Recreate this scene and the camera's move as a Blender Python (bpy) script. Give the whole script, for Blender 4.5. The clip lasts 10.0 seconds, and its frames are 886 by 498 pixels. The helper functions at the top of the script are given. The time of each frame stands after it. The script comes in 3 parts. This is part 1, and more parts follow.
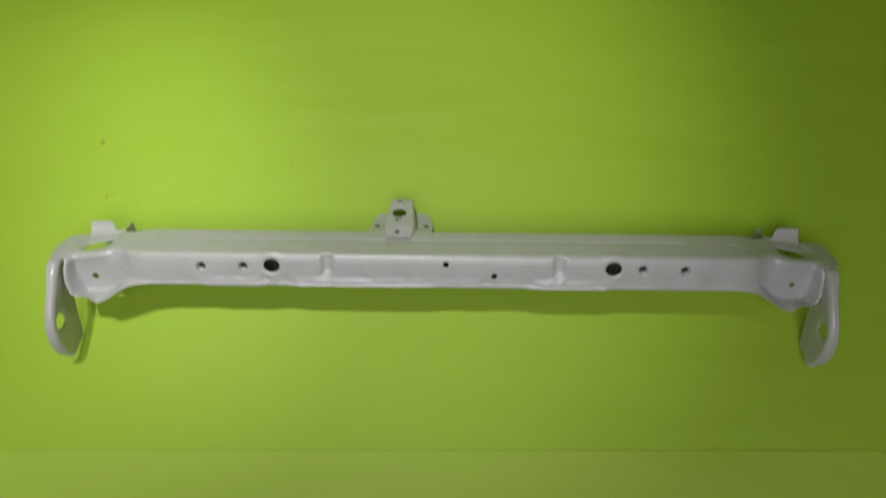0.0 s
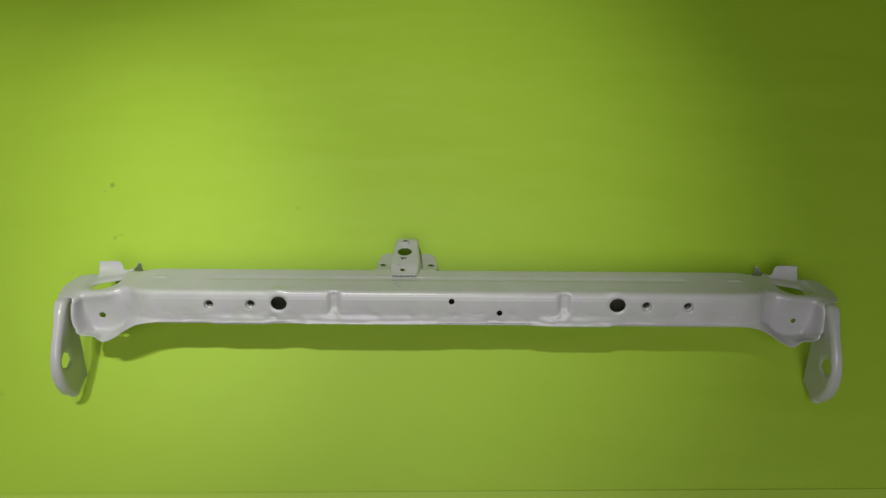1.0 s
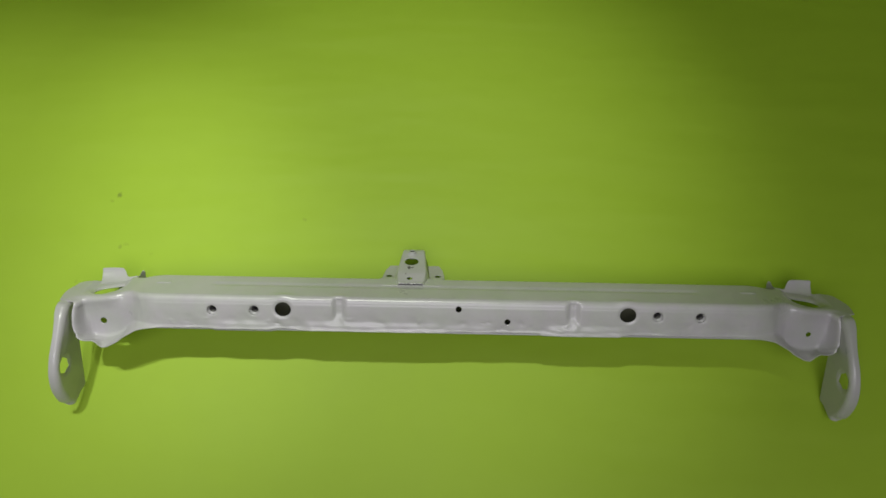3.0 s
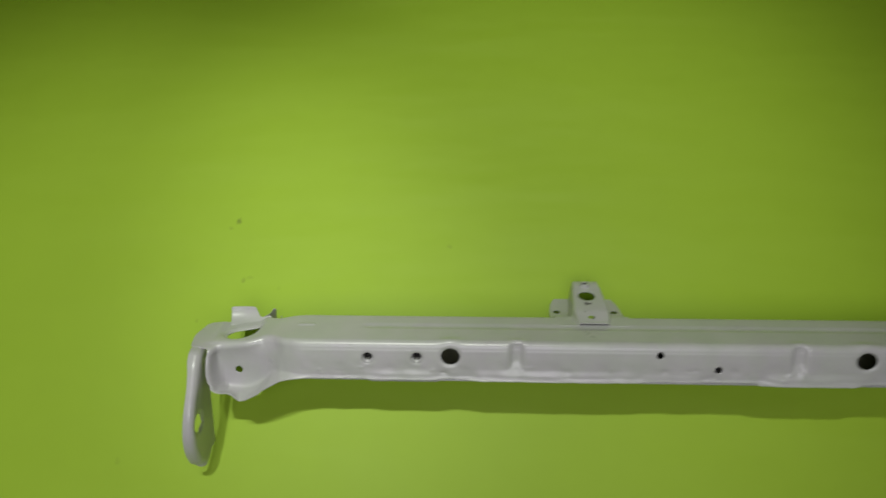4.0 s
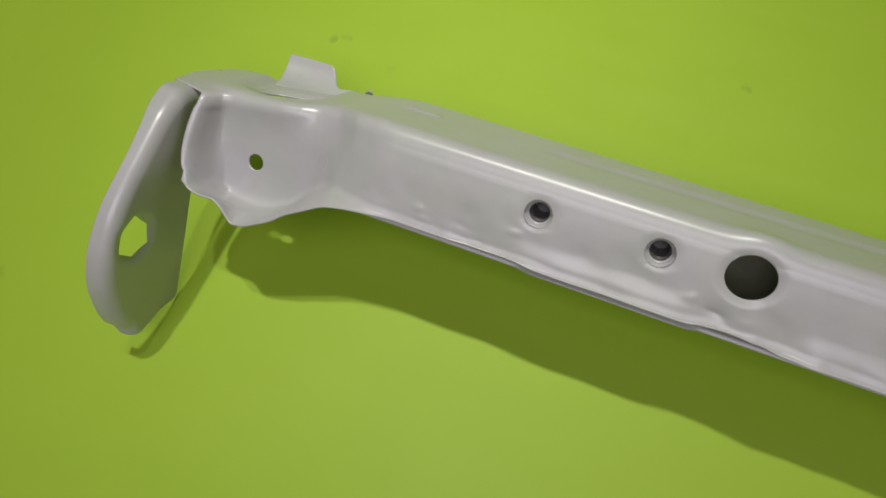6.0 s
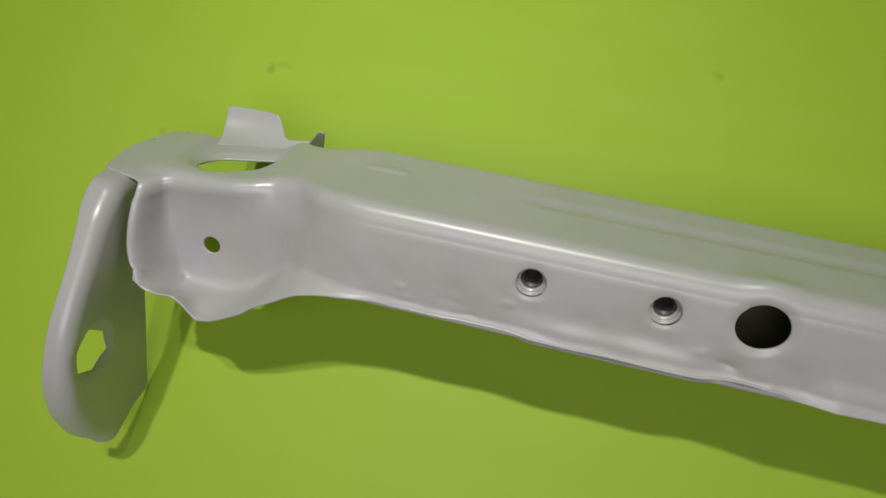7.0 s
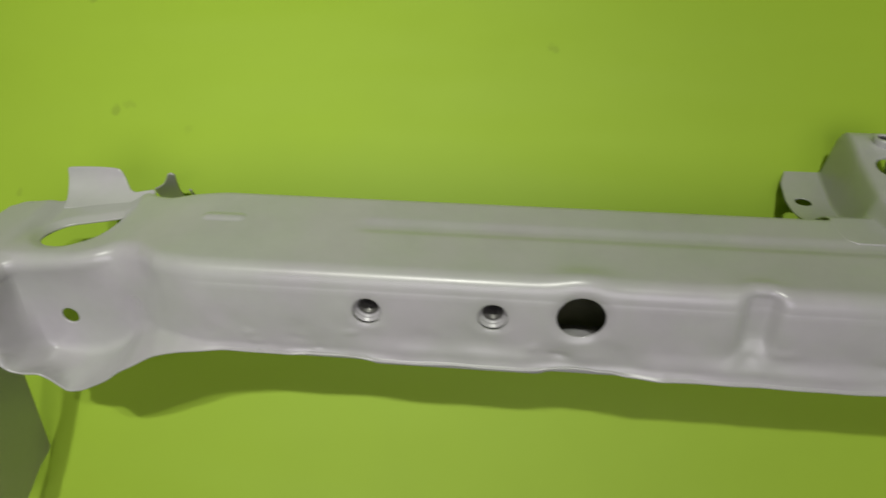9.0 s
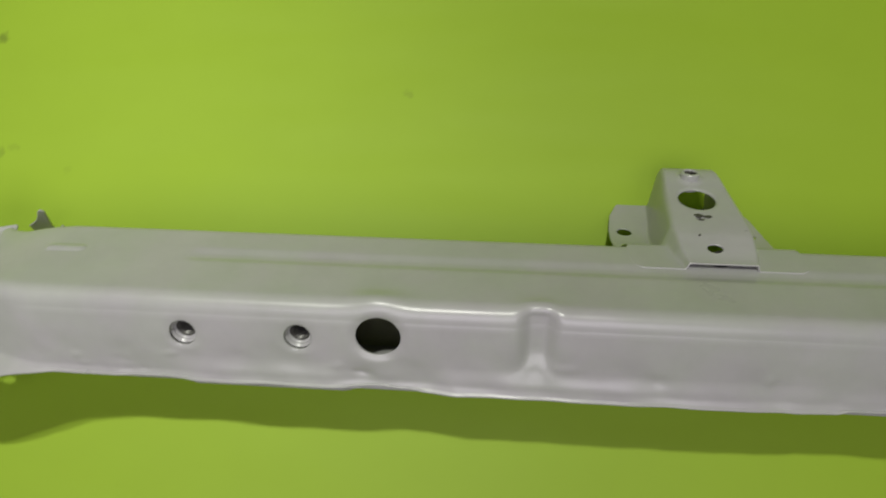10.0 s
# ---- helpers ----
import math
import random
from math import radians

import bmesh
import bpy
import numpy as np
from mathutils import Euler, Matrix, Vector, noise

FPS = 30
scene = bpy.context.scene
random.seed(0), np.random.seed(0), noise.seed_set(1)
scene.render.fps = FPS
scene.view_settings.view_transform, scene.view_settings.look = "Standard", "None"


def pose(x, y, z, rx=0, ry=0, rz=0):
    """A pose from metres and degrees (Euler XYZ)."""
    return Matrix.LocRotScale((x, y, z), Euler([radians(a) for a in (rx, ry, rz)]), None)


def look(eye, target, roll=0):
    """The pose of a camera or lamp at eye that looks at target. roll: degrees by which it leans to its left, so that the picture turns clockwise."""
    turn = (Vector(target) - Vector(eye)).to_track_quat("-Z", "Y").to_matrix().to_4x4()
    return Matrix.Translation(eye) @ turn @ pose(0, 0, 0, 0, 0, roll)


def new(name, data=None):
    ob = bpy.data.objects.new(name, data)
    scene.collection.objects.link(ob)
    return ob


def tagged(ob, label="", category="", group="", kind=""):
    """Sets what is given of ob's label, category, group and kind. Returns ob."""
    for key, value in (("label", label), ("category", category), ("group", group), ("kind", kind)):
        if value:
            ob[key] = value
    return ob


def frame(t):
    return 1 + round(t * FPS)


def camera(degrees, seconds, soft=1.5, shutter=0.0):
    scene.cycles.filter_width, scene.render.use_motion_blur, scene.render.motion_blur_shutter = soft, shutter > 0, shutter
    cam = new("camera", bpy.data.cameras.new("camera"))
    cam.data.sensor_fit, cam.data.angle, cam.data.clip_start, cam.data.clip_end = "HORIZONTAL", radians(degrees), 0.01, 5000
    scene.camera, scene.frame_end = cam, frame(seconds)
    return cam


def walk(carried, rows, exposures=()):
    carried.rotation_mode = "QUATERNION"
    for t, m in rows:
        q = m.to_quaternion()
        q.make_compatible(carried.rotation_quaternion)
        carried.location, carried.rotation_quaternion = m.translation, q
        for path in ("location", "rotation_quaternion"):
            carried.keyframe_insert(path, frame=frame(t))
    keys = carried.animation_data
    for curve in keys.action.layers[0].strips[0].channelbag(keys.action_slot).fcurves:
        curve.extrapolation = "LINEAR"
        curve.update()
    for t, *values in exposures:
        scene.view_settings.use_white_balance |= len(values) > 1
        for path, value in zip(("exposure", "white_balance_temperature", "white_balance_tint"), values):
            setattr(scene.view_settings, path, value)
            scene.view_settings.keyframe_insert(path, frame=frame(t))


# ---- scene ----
cam = camera(66.6, 10.0, soft=1.6, shutter=0.3)
PATH = [
    (0, (0.019, -0.242, 1.262), (-0.009, 0.24, -0.678), -2.55),
    (0.2, (0.013, -0.236, 1.269), (-0.008, 0.365, -0.639), -1.5),
    (0.3, (0.009, -0.249, 1.263), (-0.008, 0.336, -0.649), -1.1),
    (0.4, (0.014, -0.294, 1.252), (-0.009, 0.349, -0.642), -1.4),
    (0.5, (0.005, -0.248, 1.267), (-0.005, 0.359, -0.639), -0.3),
    (0.7, (0.005, -0.276, 1.263), (-0.015, 0.371, -0.629), -0.9),
    (1, (0.0, -0.275, 1.27), (-0.013, 0.362, -0.626), -0.7),
    (1.3, (0.012, -0.321, 1.262), (-0.013, 0.400, -0.604), -1.9),
    (1.5, (0.0, -0.312, 1.267), (-0.009, 0.379, -0.61), -0.7),
    (2, (0.0, -0.321, 1.275), (-0.006, 0.397, -0.592), -0.4),
    (2.2, (0.004, -0.356, 1.264), (-0.009, 0.419, -0.579), -0.7),
    (3.3, (-0.019, -0.311, 1.225), (-0.062, 0.462, -0.619), -0.8),
    (3.5, (-0.053, -0.282, 1.215), (-0.113, 0.515, -0.618), -1.1),
    (3.8, (-0.162, -0.283, 1.157), (-0.216, 0.542, -0.664), -1.6),
    (4, (-0.251, -0.236, 1.094), (-0.359, 0.55, -0.742), -6.9),
    (4.2, (-0.312, -0.236, 0.986), (-0.418, 0.610, -0.823), -7.6),
    (4.5, (-0.379, -0.198, 0.821), (-0.493, 0.611, -1.004), -5.1),
    (4.8, (-0.370, -0.183, 0.685), (-0.645, 0.601, -1.135), -10.1),
    (5, (-0.373, -0.172, 0.607), (-0.677, 0.576, -1.222), -9.4),
    (5.3, (-0.363, -0.157, 0.528), (-0.772, 0.562, -1.293), -11.7),
    (5.5, (-0.371, -0.169, 0.503), (-0.8, 0.564, -1.307), -9.8),
    (5.7, (-0.373, -0.171, 0.495), (-0.813, 0.528, -1.326), -10.2),
    (6.8, (-0.4, -0.119, 0.484), (-0.731, 0.516, -1.384), -11.7),
    (7, (-0.415, -0.09, 0.489), (-0.686, 0.447, -1.418), -13.4),
    (7.5, (-0.435, -0.029, 0.505), (-0.635, 0.258, -1.464), -25.1),
    (8, (-0.444, -0.011, 0.51), (-0.625, 0.283, -1.46), -23.6),
    (8.2, (-0.444, -0.015, 0.511), (-0.616, 0.291, -1.458), -21.9),
    (8.5, (-0.423, -0.019, 0.508), (-0.592, 0.329, -1.455), -18.9),
    (8.7, (-0.397, -0.017, 0.513), (-0.563, 0.336, -1.449), -19.9),
    (9, (-0.342, -0.031, 0.513), (-0.499, 0.341, -1.446), -19.5),
    (9.3, (-0.284, -0.040, 0.518), (-0.458, 0.372, -1.431), -20.6),
    (9.5, (-0.261, -0.042, 0.523), (-0.441, 0.362, -1.428), -21.8),
    (9.7, (-0.244, -0.055, 0.523), (-0.436, 0.404, -1.414), -20.0),
    (9.8, (-0.234, -0.051, 0.526), (-0.413, 0.427, -1.407), -17.3),
    (9.9, (-0.228, -0.052, 0.530), (-0.397, 0.465, -1.394), -14.8),
    (10, (-0.227, -0.045, 0.535), (-0.366, 0.468, -1.393), -12.4),
]
EXPOSURES = [(0.0, -0.12, 6500, -2), (2.5, -0.12, 6500, -2), (4.0, -0.40, 6500, -4), (5.5, -0.28, 6600, 3), (7.0, -0.39, 6600, 1), (8.5, -0.43, 6600, 0), (10.0, -0.32, 6600, 0)]
walk(cam, [(t, look(eye, target, roll)) for t, eye, target, roll in PATH], EXPOSURES)

# ---- world and light ----
world = bpy.data.worlds.new("room_air")
scene.world = world
world.use_nodes = True
world.node_tree.nodes["Background"].inputs[0].default_value = (1.0, 0.98, 0.95, 1)
world.node_tree.nodes["Background"].inputs[1].default_value = 0.02

# two unseen ceiling spots, placed by the shadows, turned apart to fit floor brightness
for lamp_x, power, aim in ((-0.84, 254.0, (-0.97, 0.08, 0.0)), (-0.42, 238.0, (-0.13, 0.31, 0.0))):
    lamp_data = bpy.data.lights.new("ceiling_spot", "SPOT")
    lamp_data.energy = power
    lamp_data.color = (1.0, 0.96, 0.92)
    lamp_data.shadow_soft_size = 0.05
    lamp_data.spot_size, lamp_data.spot_blend = radians(28.5), 1.0
    lamp = new("ceiling_spot", lamp_data)
    lamp.matrix_world = look((lamp_x, 0.74, 3.40), aim)

# broad soft fill, added unseen over the near half of the room
fill_data = bpy.data.lights.new("soft_fill", "AREA")
fill_data.energy = 37.5
fill_data.color = (1.0, 0.89, 1.05)
fill_data.shape, fill_data.size, fill_data.size_y = "RECTANGLE", 2.0, 1.4
fill = new("soft_fill", fill_data)
fill.matrix_world = look((-0.20, -1.30, 2.60), (-0.20, 0.0, 0.1))


# ---- materials ----
def material(name, base, rough=0.5, metallic=0.0):
    m = bpy.data.materials.new(name)
    m.use_nodes = True
    b = m.node_tree.nodes["Principled BSDF"]
    b.inputs["Base Color"].default_value = (*base, 1)
    b.inputs["Roughness"].default_value = rough
    b.inputs["Metallic"].default_value = metallic
    return m, m.node_tree, b


def node(tree, kind, **inputs):
    n = tree.nodes.new(kind)
    for k, v in inputs.items():
        n.inputs[k.replace("_", " ")].default_value = v
    return n


def mottled(tree, bsdf, base, spread, scale, fine, bump, bump_scale, rough, rough_spread):
    """Base colour, gloss and relief that vary at a large and a fine scale."""
    co = tree.nodes.new("ShaderNodeTexCoord")
    big = node(tree, "ShaderNodeTexNoise", Scale=scale, Detail=4.0, Roughness=0.55)
    small = node(tree, "ShaderNodeTexNoise", Scale=fine, Detail=5.0, Roughness=0.6)
    for n in (big, small):
        tree.links.new(co.outputs["Object"], n.inputs["Vector"])
    mix = tree.nodes.new("ShaderNodeMath")
    mix.operation = "MULTIPLY_ADD"
    mix.inputs[1].default_value = 0.35
    tree.links.new(small.outputs["Fac"], mix.inputs[0])
    tree.links.new(big.outputs["Fac"], mix.inputs[2])
    ramp = tree.nodes.new("ShaderNodeValToRGB")
    lo, hi = ramp.color_ramp.elements
    lo.position, hi.position = 0.35, 1.0
    lo.color = (*[c * (1 - spread) for c in base], 1)
    hi.color = (*[min(1, c * (1 + spread)) for c in base], 1)
    tree.links.new(mix.outputs[0], ramp.inputs[0])
    tree.links.new(ramp.outputs[0], bsdf.inputs["Base Color"])
    rr = node(tree, "ShaderNodeMapRange")
    rr.inputs["From Min"].default_value, rr.inputs["From Max"].default_value = 0.3, 0.7
    rr.inputs["To Min"].default_value, rr.inputs["To Max"].default_value = rough - rough_spread, rough + rough_spread
    tree.links.new(big.outputs["Fac"], rr.inputs["Value"])
    tree.links.new(rr.outputs["Result"], bsdf.inputs["Roughness"])
    rel = node(tree, "ShaderNodeTexNoise", Scale=bump_scale, Detail=3.0)
    tree.links.new(co.outputs["Object"], rel.inputs["Vector"])
    bp = tree.nodes.new("ShaderNodeBump")
    bp.inputs["Strength"].default_value, bp.inputs["Distance"].default_value = bump, 0.001
    tree.links.new(rel.outputs["Fac"], bp.inputs["Height"])
    tree.links.new(bp.outputs["Normal"], bsdf.inputs["Normal"])
    return co, ramp


PAINT, tree, bsdf = material("grey_primer", (0.50, 0.49, 0.48), 0.36)
co, ramp = mottled(tree, bsdf, (0.455, 0.447, 0.457), 0.08, 17.0, 160.0, 0.03, 380.0, 0.315, 0.045)
# faint lilac and green-grey blotches: mottled reflections and dirt put into the colour
cloud = node(tree, "ShaderNodeTexNoise", Scale=22.0, Detail=3.0, Roughness=0.5)
tree.links.new(co.outputs["Object"], cloud.inputs["Vector"])
cast = tree.nodes.new("ShaderNodeValToRGB")
cast.color_ramp.elements[0].position, cast.color_ramp.elements[1].position = 0.40, 0.62
cast.color_ramp.elements[0].color, cast.color_ramp.elements[1].color = (0.98, 1.0, 0.965, 1), (1.015, 0.99, 1.03, 1)
tint = tree.nodes.new("ShaderNodeMix")
tint.data_type, tint.blend_type = "RGBA", "MULTIPLY"
tint.inputs["Factor"].default_value = 1.0
tree.links.new(cloud.outputs["Fac"], cast.inputs[0])
tree.links.new(ramp.outputs[0], tint.inputs["A"])
tree.links.new(cast.outputs[0], tint.inputs["B"])
tree.links.new(tint.outputs["Result"], bsdf.inputs["Base Color"])
bsdf.inputs["Specular IOR Level"].default_value = 0.75

DARK_STEEL, tree, bsdf = material("scuff_and_thread_steel", (0.09, 0.085, 0.08), 0.6, 0.2)
mottled(tree, bsdf, (0.09, 0.085, 0.075), 0.3, 300.0, 900.0, 0.2, 900.0, 0.6, 0.1)
THREAD, tree, bsdf = material("dull_thread_steel", (0.12, 0.117, 0.11), 0.4, 0.3)
mottled(tree, bsdf, (0.12, 0.117, 0.11), 0.2, 200.0, 700.0, 0.1, 700.0, 0.4, 0.08)
# olive put into the colour for the shaded green floor seen through the holes
CAVITY_SHADE, tree, bsdf = material("olive_cavity_shade", (0.36, 0.37, 0.25), 0.55)
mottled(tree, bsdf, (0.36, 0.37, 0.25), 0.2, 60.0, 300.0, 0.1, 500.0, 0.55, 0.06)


def green(name, base, marks=()):
    m, tree, bsdf = material(name, base, 0.5)
    co, ramp = mottled(tree, bsdf, base, 0.05, 1.6, 22.0, 0.05, 260.0, 0.58, 0.05)
    bsdf.inputs["Specular IOR Level"].default_value = 0.35
    last = ramp.outputs[0]
    # long soft creases that cross the sheet aslant
    lay = node(tree, "ShaderNodeMapping")
    lay.inputs["Rotation"].default_value, lay.inputs["Scale"].default_value = (0, 0, radians(-38)), (1.6, 6.0, 1.0)
    crease = node(tree, "ShaderNodeTexNoise", Scale=1.6, Detail=2.0, Roughness=0.45)
    tree.links.new(co.outputs["Object"], lay.inputs["Vector"])
    tree.links.new(lay.outputs["Vector"], crease.inputs["Vector"])
    fold = tree.nodes.new("ShaderNodeBump")
    fold.inputs["Strength"].default_value, fold.inputs["Distance"].default_value = 0.6, 0.012
    tree.links.new(crease.outputs["Fac"], fold.inputs["Height"])
    fine = bsdf.inputs["Normal"].links[0].from_node
    tree.links.new(fold.outputs["Normal"], fine.inputs["Normal"])
    warp = node(tree, "ShaderNodeTexNoise", Scale=90.0, Detail=3.0)
    tree.links.new(co.outputs["Object"], warp.inputs["Vector"])
    shift = tree.nodes.new("ShaderNodeVectorMath")
    shift.operation = "MULTIPLY_ADD"
    shift.inputs[1].default_value = (0.014, 0.014, 0)
    tree.links.new(warp.outputs["Color"], shift.inputs[0])
    tree.links.new(co.outputs["Object"], shift.inputs[2])
    # small scuffs and dirt specks
    for x, y, size, strength in marks:
        far = tree.nodes.new("ShaderNodeVectorMath")
        far.operation = "DISTANCE"
        far.inputs[1].default_value = (x + 0.007, y + 0.007, 0)
        tree.links.new(shift.outputs[0], far.inputs[0])
        rng = node(tree, "ShaderNodeMapRange")
        rng.inputs["From Min"].default_value, rng.inputs["From Max"].default_value = size * 0.4, size
        rng.inputs["To Min"].default_value, rng.inputs["To Max"].default_value = strength, 0.0
        tree.links.new(far.outputs["Value"], rng.inputs["Value"])
        mx = tree.nodes.new("ShaderNodeMix")
        mx.data_type = "RGBA"
        mx.inputs["B"].default_value = (0.10, 0.13, 0.02, 1)
        tree.links.new(rng.outputs["Result"], mx.inputs["Factor"])
        tree.links.new(last, mx.inputs["A"])
        last = mx.outputs["Result"]
    tree.links.new(last, bsdf.inputs["Base Color"])
    return m


MARKS = [(-0.690, 0.285, 0.008, 0.55), (-0.702, 0.272, 0.005, 0.25), (-0.666, 0.172, 0.006, 0.28), (-0.303, 0.238, 0.005, 0.22),
         (-0.655, 0.176, 0.005, 0.15), (-0.825, -0.138, 0.006, 0.15), (-0.735, 0.095, 0.004, 0.2), (-0.60, 0.155, 0.004, 0.1)]
GREEN = green("lime_green_vinyl", (0.325, 0.48, 0.031), MARKS)
GREEN_EDGE = green("lime_green_vinyl_strip", (0.35, 0.49, 0.05))
LIME, tree, bsdf = material("lime_green_wall", (0.335, 0.48, 0.036), 0.6)
mottled(tree, bsdf, (0.335, 0.48, 0.036), 0.04, 2.0, 30.0, 0.1, 120.0, 0.6, 0.05)
WALL, tree, bsdf = material("beige_wall", (0.5, 0.48, 0.46), 0.8)
mottled(tree, bsdf, (0.50, 0.48, 0.46), 0.04, 3.0, 40.0, 0.1, 120.0, 0.8, 0.05)


# ---- mesh helpers ----
def link_mesh(name, verts, faces, mat, smooth=True):
    me = bpy.data.meshes.new(name)
    me.from_pydata([tuple(v) for v in verts], [], faces)
    me.materials.append(mat)
    me.polygons.foreach_set("use_smooth", np.full(len(me.polygons), smooth, bool))
    me.update()
    return new(name, me)


def part(name, ob, parent, label=""):
    ob.name = name
    ob.parent = parent
    return tagged(ob, label=label)


def box(name, lo, hi, mat):
    (x0, y0, z0), (x1, y1, z1) = lo, hi
    v = [(x, y, z) for z in (z0, z1) for y in (y0, y1) for x in (x0, x1)]
    f = [(0, 2, 3, 1), (4, 5, 7, 6), (0, 1, 5, 4), (1, 3, 7, 5), (3, 2, 6, 7), (2, 0, 4, 6)]
    return link_mesh(name, v, f, mat, smooth=False)


R2 = math.sqrt(0.5)


def tilt(x, s, n):
    """From the part's own axes (x along it, s across its top face, n out of its top face) to the room."""
    return np.stack([x, (s + n) * R2, (n - s) * R2], -1)


def step(lo, hi, v):
    u = np.clip((v - lo) / (hi - lo), 0, 1)
    return u * u * (3 - 2 * u)


def poly_sdf(px, py, poly):
    """Signed distance to a closed polygon, negative inside."""
    poly = np.array(poly, float)
    best = np.full(np.shape(px), 1e9)
    inside = np.zeros(np.shape(px), bool)
    for (ax, ay), (bx, by) in zip(poly, np.roll(poly, -1, 0)):
        ex, ey = bx - ax, by - ay
        u = np.clip(((px - ax) * ex + (py - ay) * ey) / (ex * ex + ey * ey + 1e-18), 0, 1)
        best = np.minimum(best, np.hypot(px - ax - u * ex, py - ay - u * ey))
        cross = ((ay > py) != (by > py)) & (px < (bx - ax) * (py - ay) / (by - ay + 1e-18) + ax)
        inside ^= cross
    return np.where(inside, -best, best)


def line_near(px, py, line):
    """The distance to an open line, and the unit normal on its left side at the nearest place."""
    best, gx, gy = np.full(np.shape(px), 1e9), np.zeros(np.shape(px)), np.zeros(np.shape(px))
    for (ax, ay), (bx, by) in zip(line[:-1], line[1:]):
        ex, ey = bx - ax, by - ay
        size = math.hypot(ex, ey)
        u = np.clip(((px - ax) * ex + (py - ay) * ey) / (size * size), 0, 1)
        d = np.hypot(px - ax - u * ex, py - ay - u * ey)
        near = d < best
        best, gx, gy = np.where(near, d, best), np.where(near, -ey / size, gx), np.where(near, ex / size, gy)
    return best, gx, gy


def rounded(line, count=6, closed=False):
    """A smooth curve through the points of a line."""
    p = np.array(line, float)
    q = np.concatenate([p[-1:], p, p[:2]]) if closed else np.concatenate([2 * p[:1] - p[1:2], p, 2 * p[-1:] - p[-2:-1]])
    out = []
    for i in range(1, len(q) - 2):
        for u in np.linspace(0, 1, count, endpoint=False):
            a, b, c, d = q[i - 1 : i + 3]
            out.append(0.5 * (2 * b + (c - a) * u + (2 * a - 5 * b + 4 * c - d) * u * u + (3 * b - a - 3 * c + d) * u**3))
    if not closed:
        out.append(p[-1])
    return [tuple(v) for v in out]


def sheet(name, a, b, place, keep, thick, mat):
    """A pressed steel sheet: the grid a x b, cut where keep(a, b) < 0 with the cut edges drawn onto the line,
    laid into the room by place(a, b), and given its thickness towards its inner side."""
    cut, lost = keep, abs(thick) / 2

    def keep(p, q):
        return cut(p, q) - lost

    A, B = np.meshgrid(a, b, indexing="ij")
    na, nb = A.shape
    h = 0.25 * np.median(np.diff(a))
    k = 0.25 * np.median(np.diff(b))
    mid = keep((A[1:, 1:] + A[:-1, :-1]) / 2, (B[1:, 1:] + B[:-1, :-1]) / 2) > 0
    touch = np.zeros((na, nb), int)
    for i in (0, 1):
        for j in (0, 1):
            touch[i : na - 1 + i, j : nb - 1 + j] += mid
    corners = np.full((na, nb), 4)
    corners[0], corners[-1] = 2, 2
    corners[:, 0] = corners[:, -1] = 2
    corners[[0, 0, -1, -1], [0, -1, 0, -1]] = 1
    rim = (touch > 0) & (touch < corners)
    P, Q = A[rim], B[rim]
    for _ in range(6):
        f = keep(P, Q)
        ga = (keep(P + h, Q) - keep(P - h, Q)) / (2 * h)
        gb = (keep(P, Q + k) - keep(P, Q - k)) / (2 * k)
        # steps weighed by the spacing of the grid, so that they stay short in both ways
        wa, wb = (4 * h) ** 2, (4 * k) ** 2
        size = wa * ga**2 + wb * gb**2 + 1e-18
        P = P - np.clip(f * wa * ga / size, -3 * h, 3 * h)
        Q = Q - np.clip(f * wb * gb / size, -3 * k, 3 * k)
    A[rim], B[rim] = P, Q
    V = place(A, B).reshape(-1, 3)
    idx = np.arange(na * nb).reshape(na, nb)
    quads = np.stack([idx[:-1, :-1], idx[1:, :-1], idx[1:, 1:], idx[:-1, 1:]], -1)[mid]
    used = np.unique(quads)
    remap = np.full(na * nb, -1)
    remap[used] = np.arange(len(used))
    V, quads = V[used], remap[quads]
    N = np.zeros_like(V)
    fn = np.cross(V[quads[:, 2]] - V[quads[:, 0]], V[quads[:, 3]] - V[quads[:, 1]])
    for c in range(4):
        np.add.at(N, quads[:, c], fn)
    N /= np.linalg.norm(N, axis=1, keepdims=True) + 1e-12
    count = len(V)
    inner = V - thick * N
    edges = np.concatenate([quads[:, [c, (c + 1) % 4]] for c in range(4)])
    code = edges.min(1).astype(np.int64) * count + edges.max(1)
    _, first, times = np.unique(code, return_index=True, return_counts=True)
    border = edges[first[times == 1]]
    # half-round rim along every edge
    flow = np.zeros_like(V)
    for c in (0, 1):
        np.add.at(flow, border[:, c], V[border[:, 1]] - V[border[:, 0]])
    out = np.cross(flow, N)
    out /= np.linalg.norm(out, axis=1, keepdims=True) + 1e-12
    line = np.unique(border)
    spot = np.full(count, -1)
    spot[line] = np.arange(len(line))
    half = thick / 2
    rings = [V[line] - half * (1 - math.cos(w)) * N[line] + abs(half) * math.sin(w) * out[line] for w in np.linspace(0, math.pi, 5)]
    verts = np.concatenate([V, inner] + rings)
    ends = spot[border]
    base = 2 * count
    rims = []
    for k in range(4):
        lo, hi = base + k * len(line), base + (k + 1) * len(line)
        rims.append(np.stack([lo + ends[:, 1], lo + ends[:, 0], hi + ends[:, 0], hi + ends[:, 1]], -1))
    faces = np.concatenate([quads, quads[:, ::-1] + count] + rims)
    return link_mesh(name, verts, faces.tolist(), mat, True)


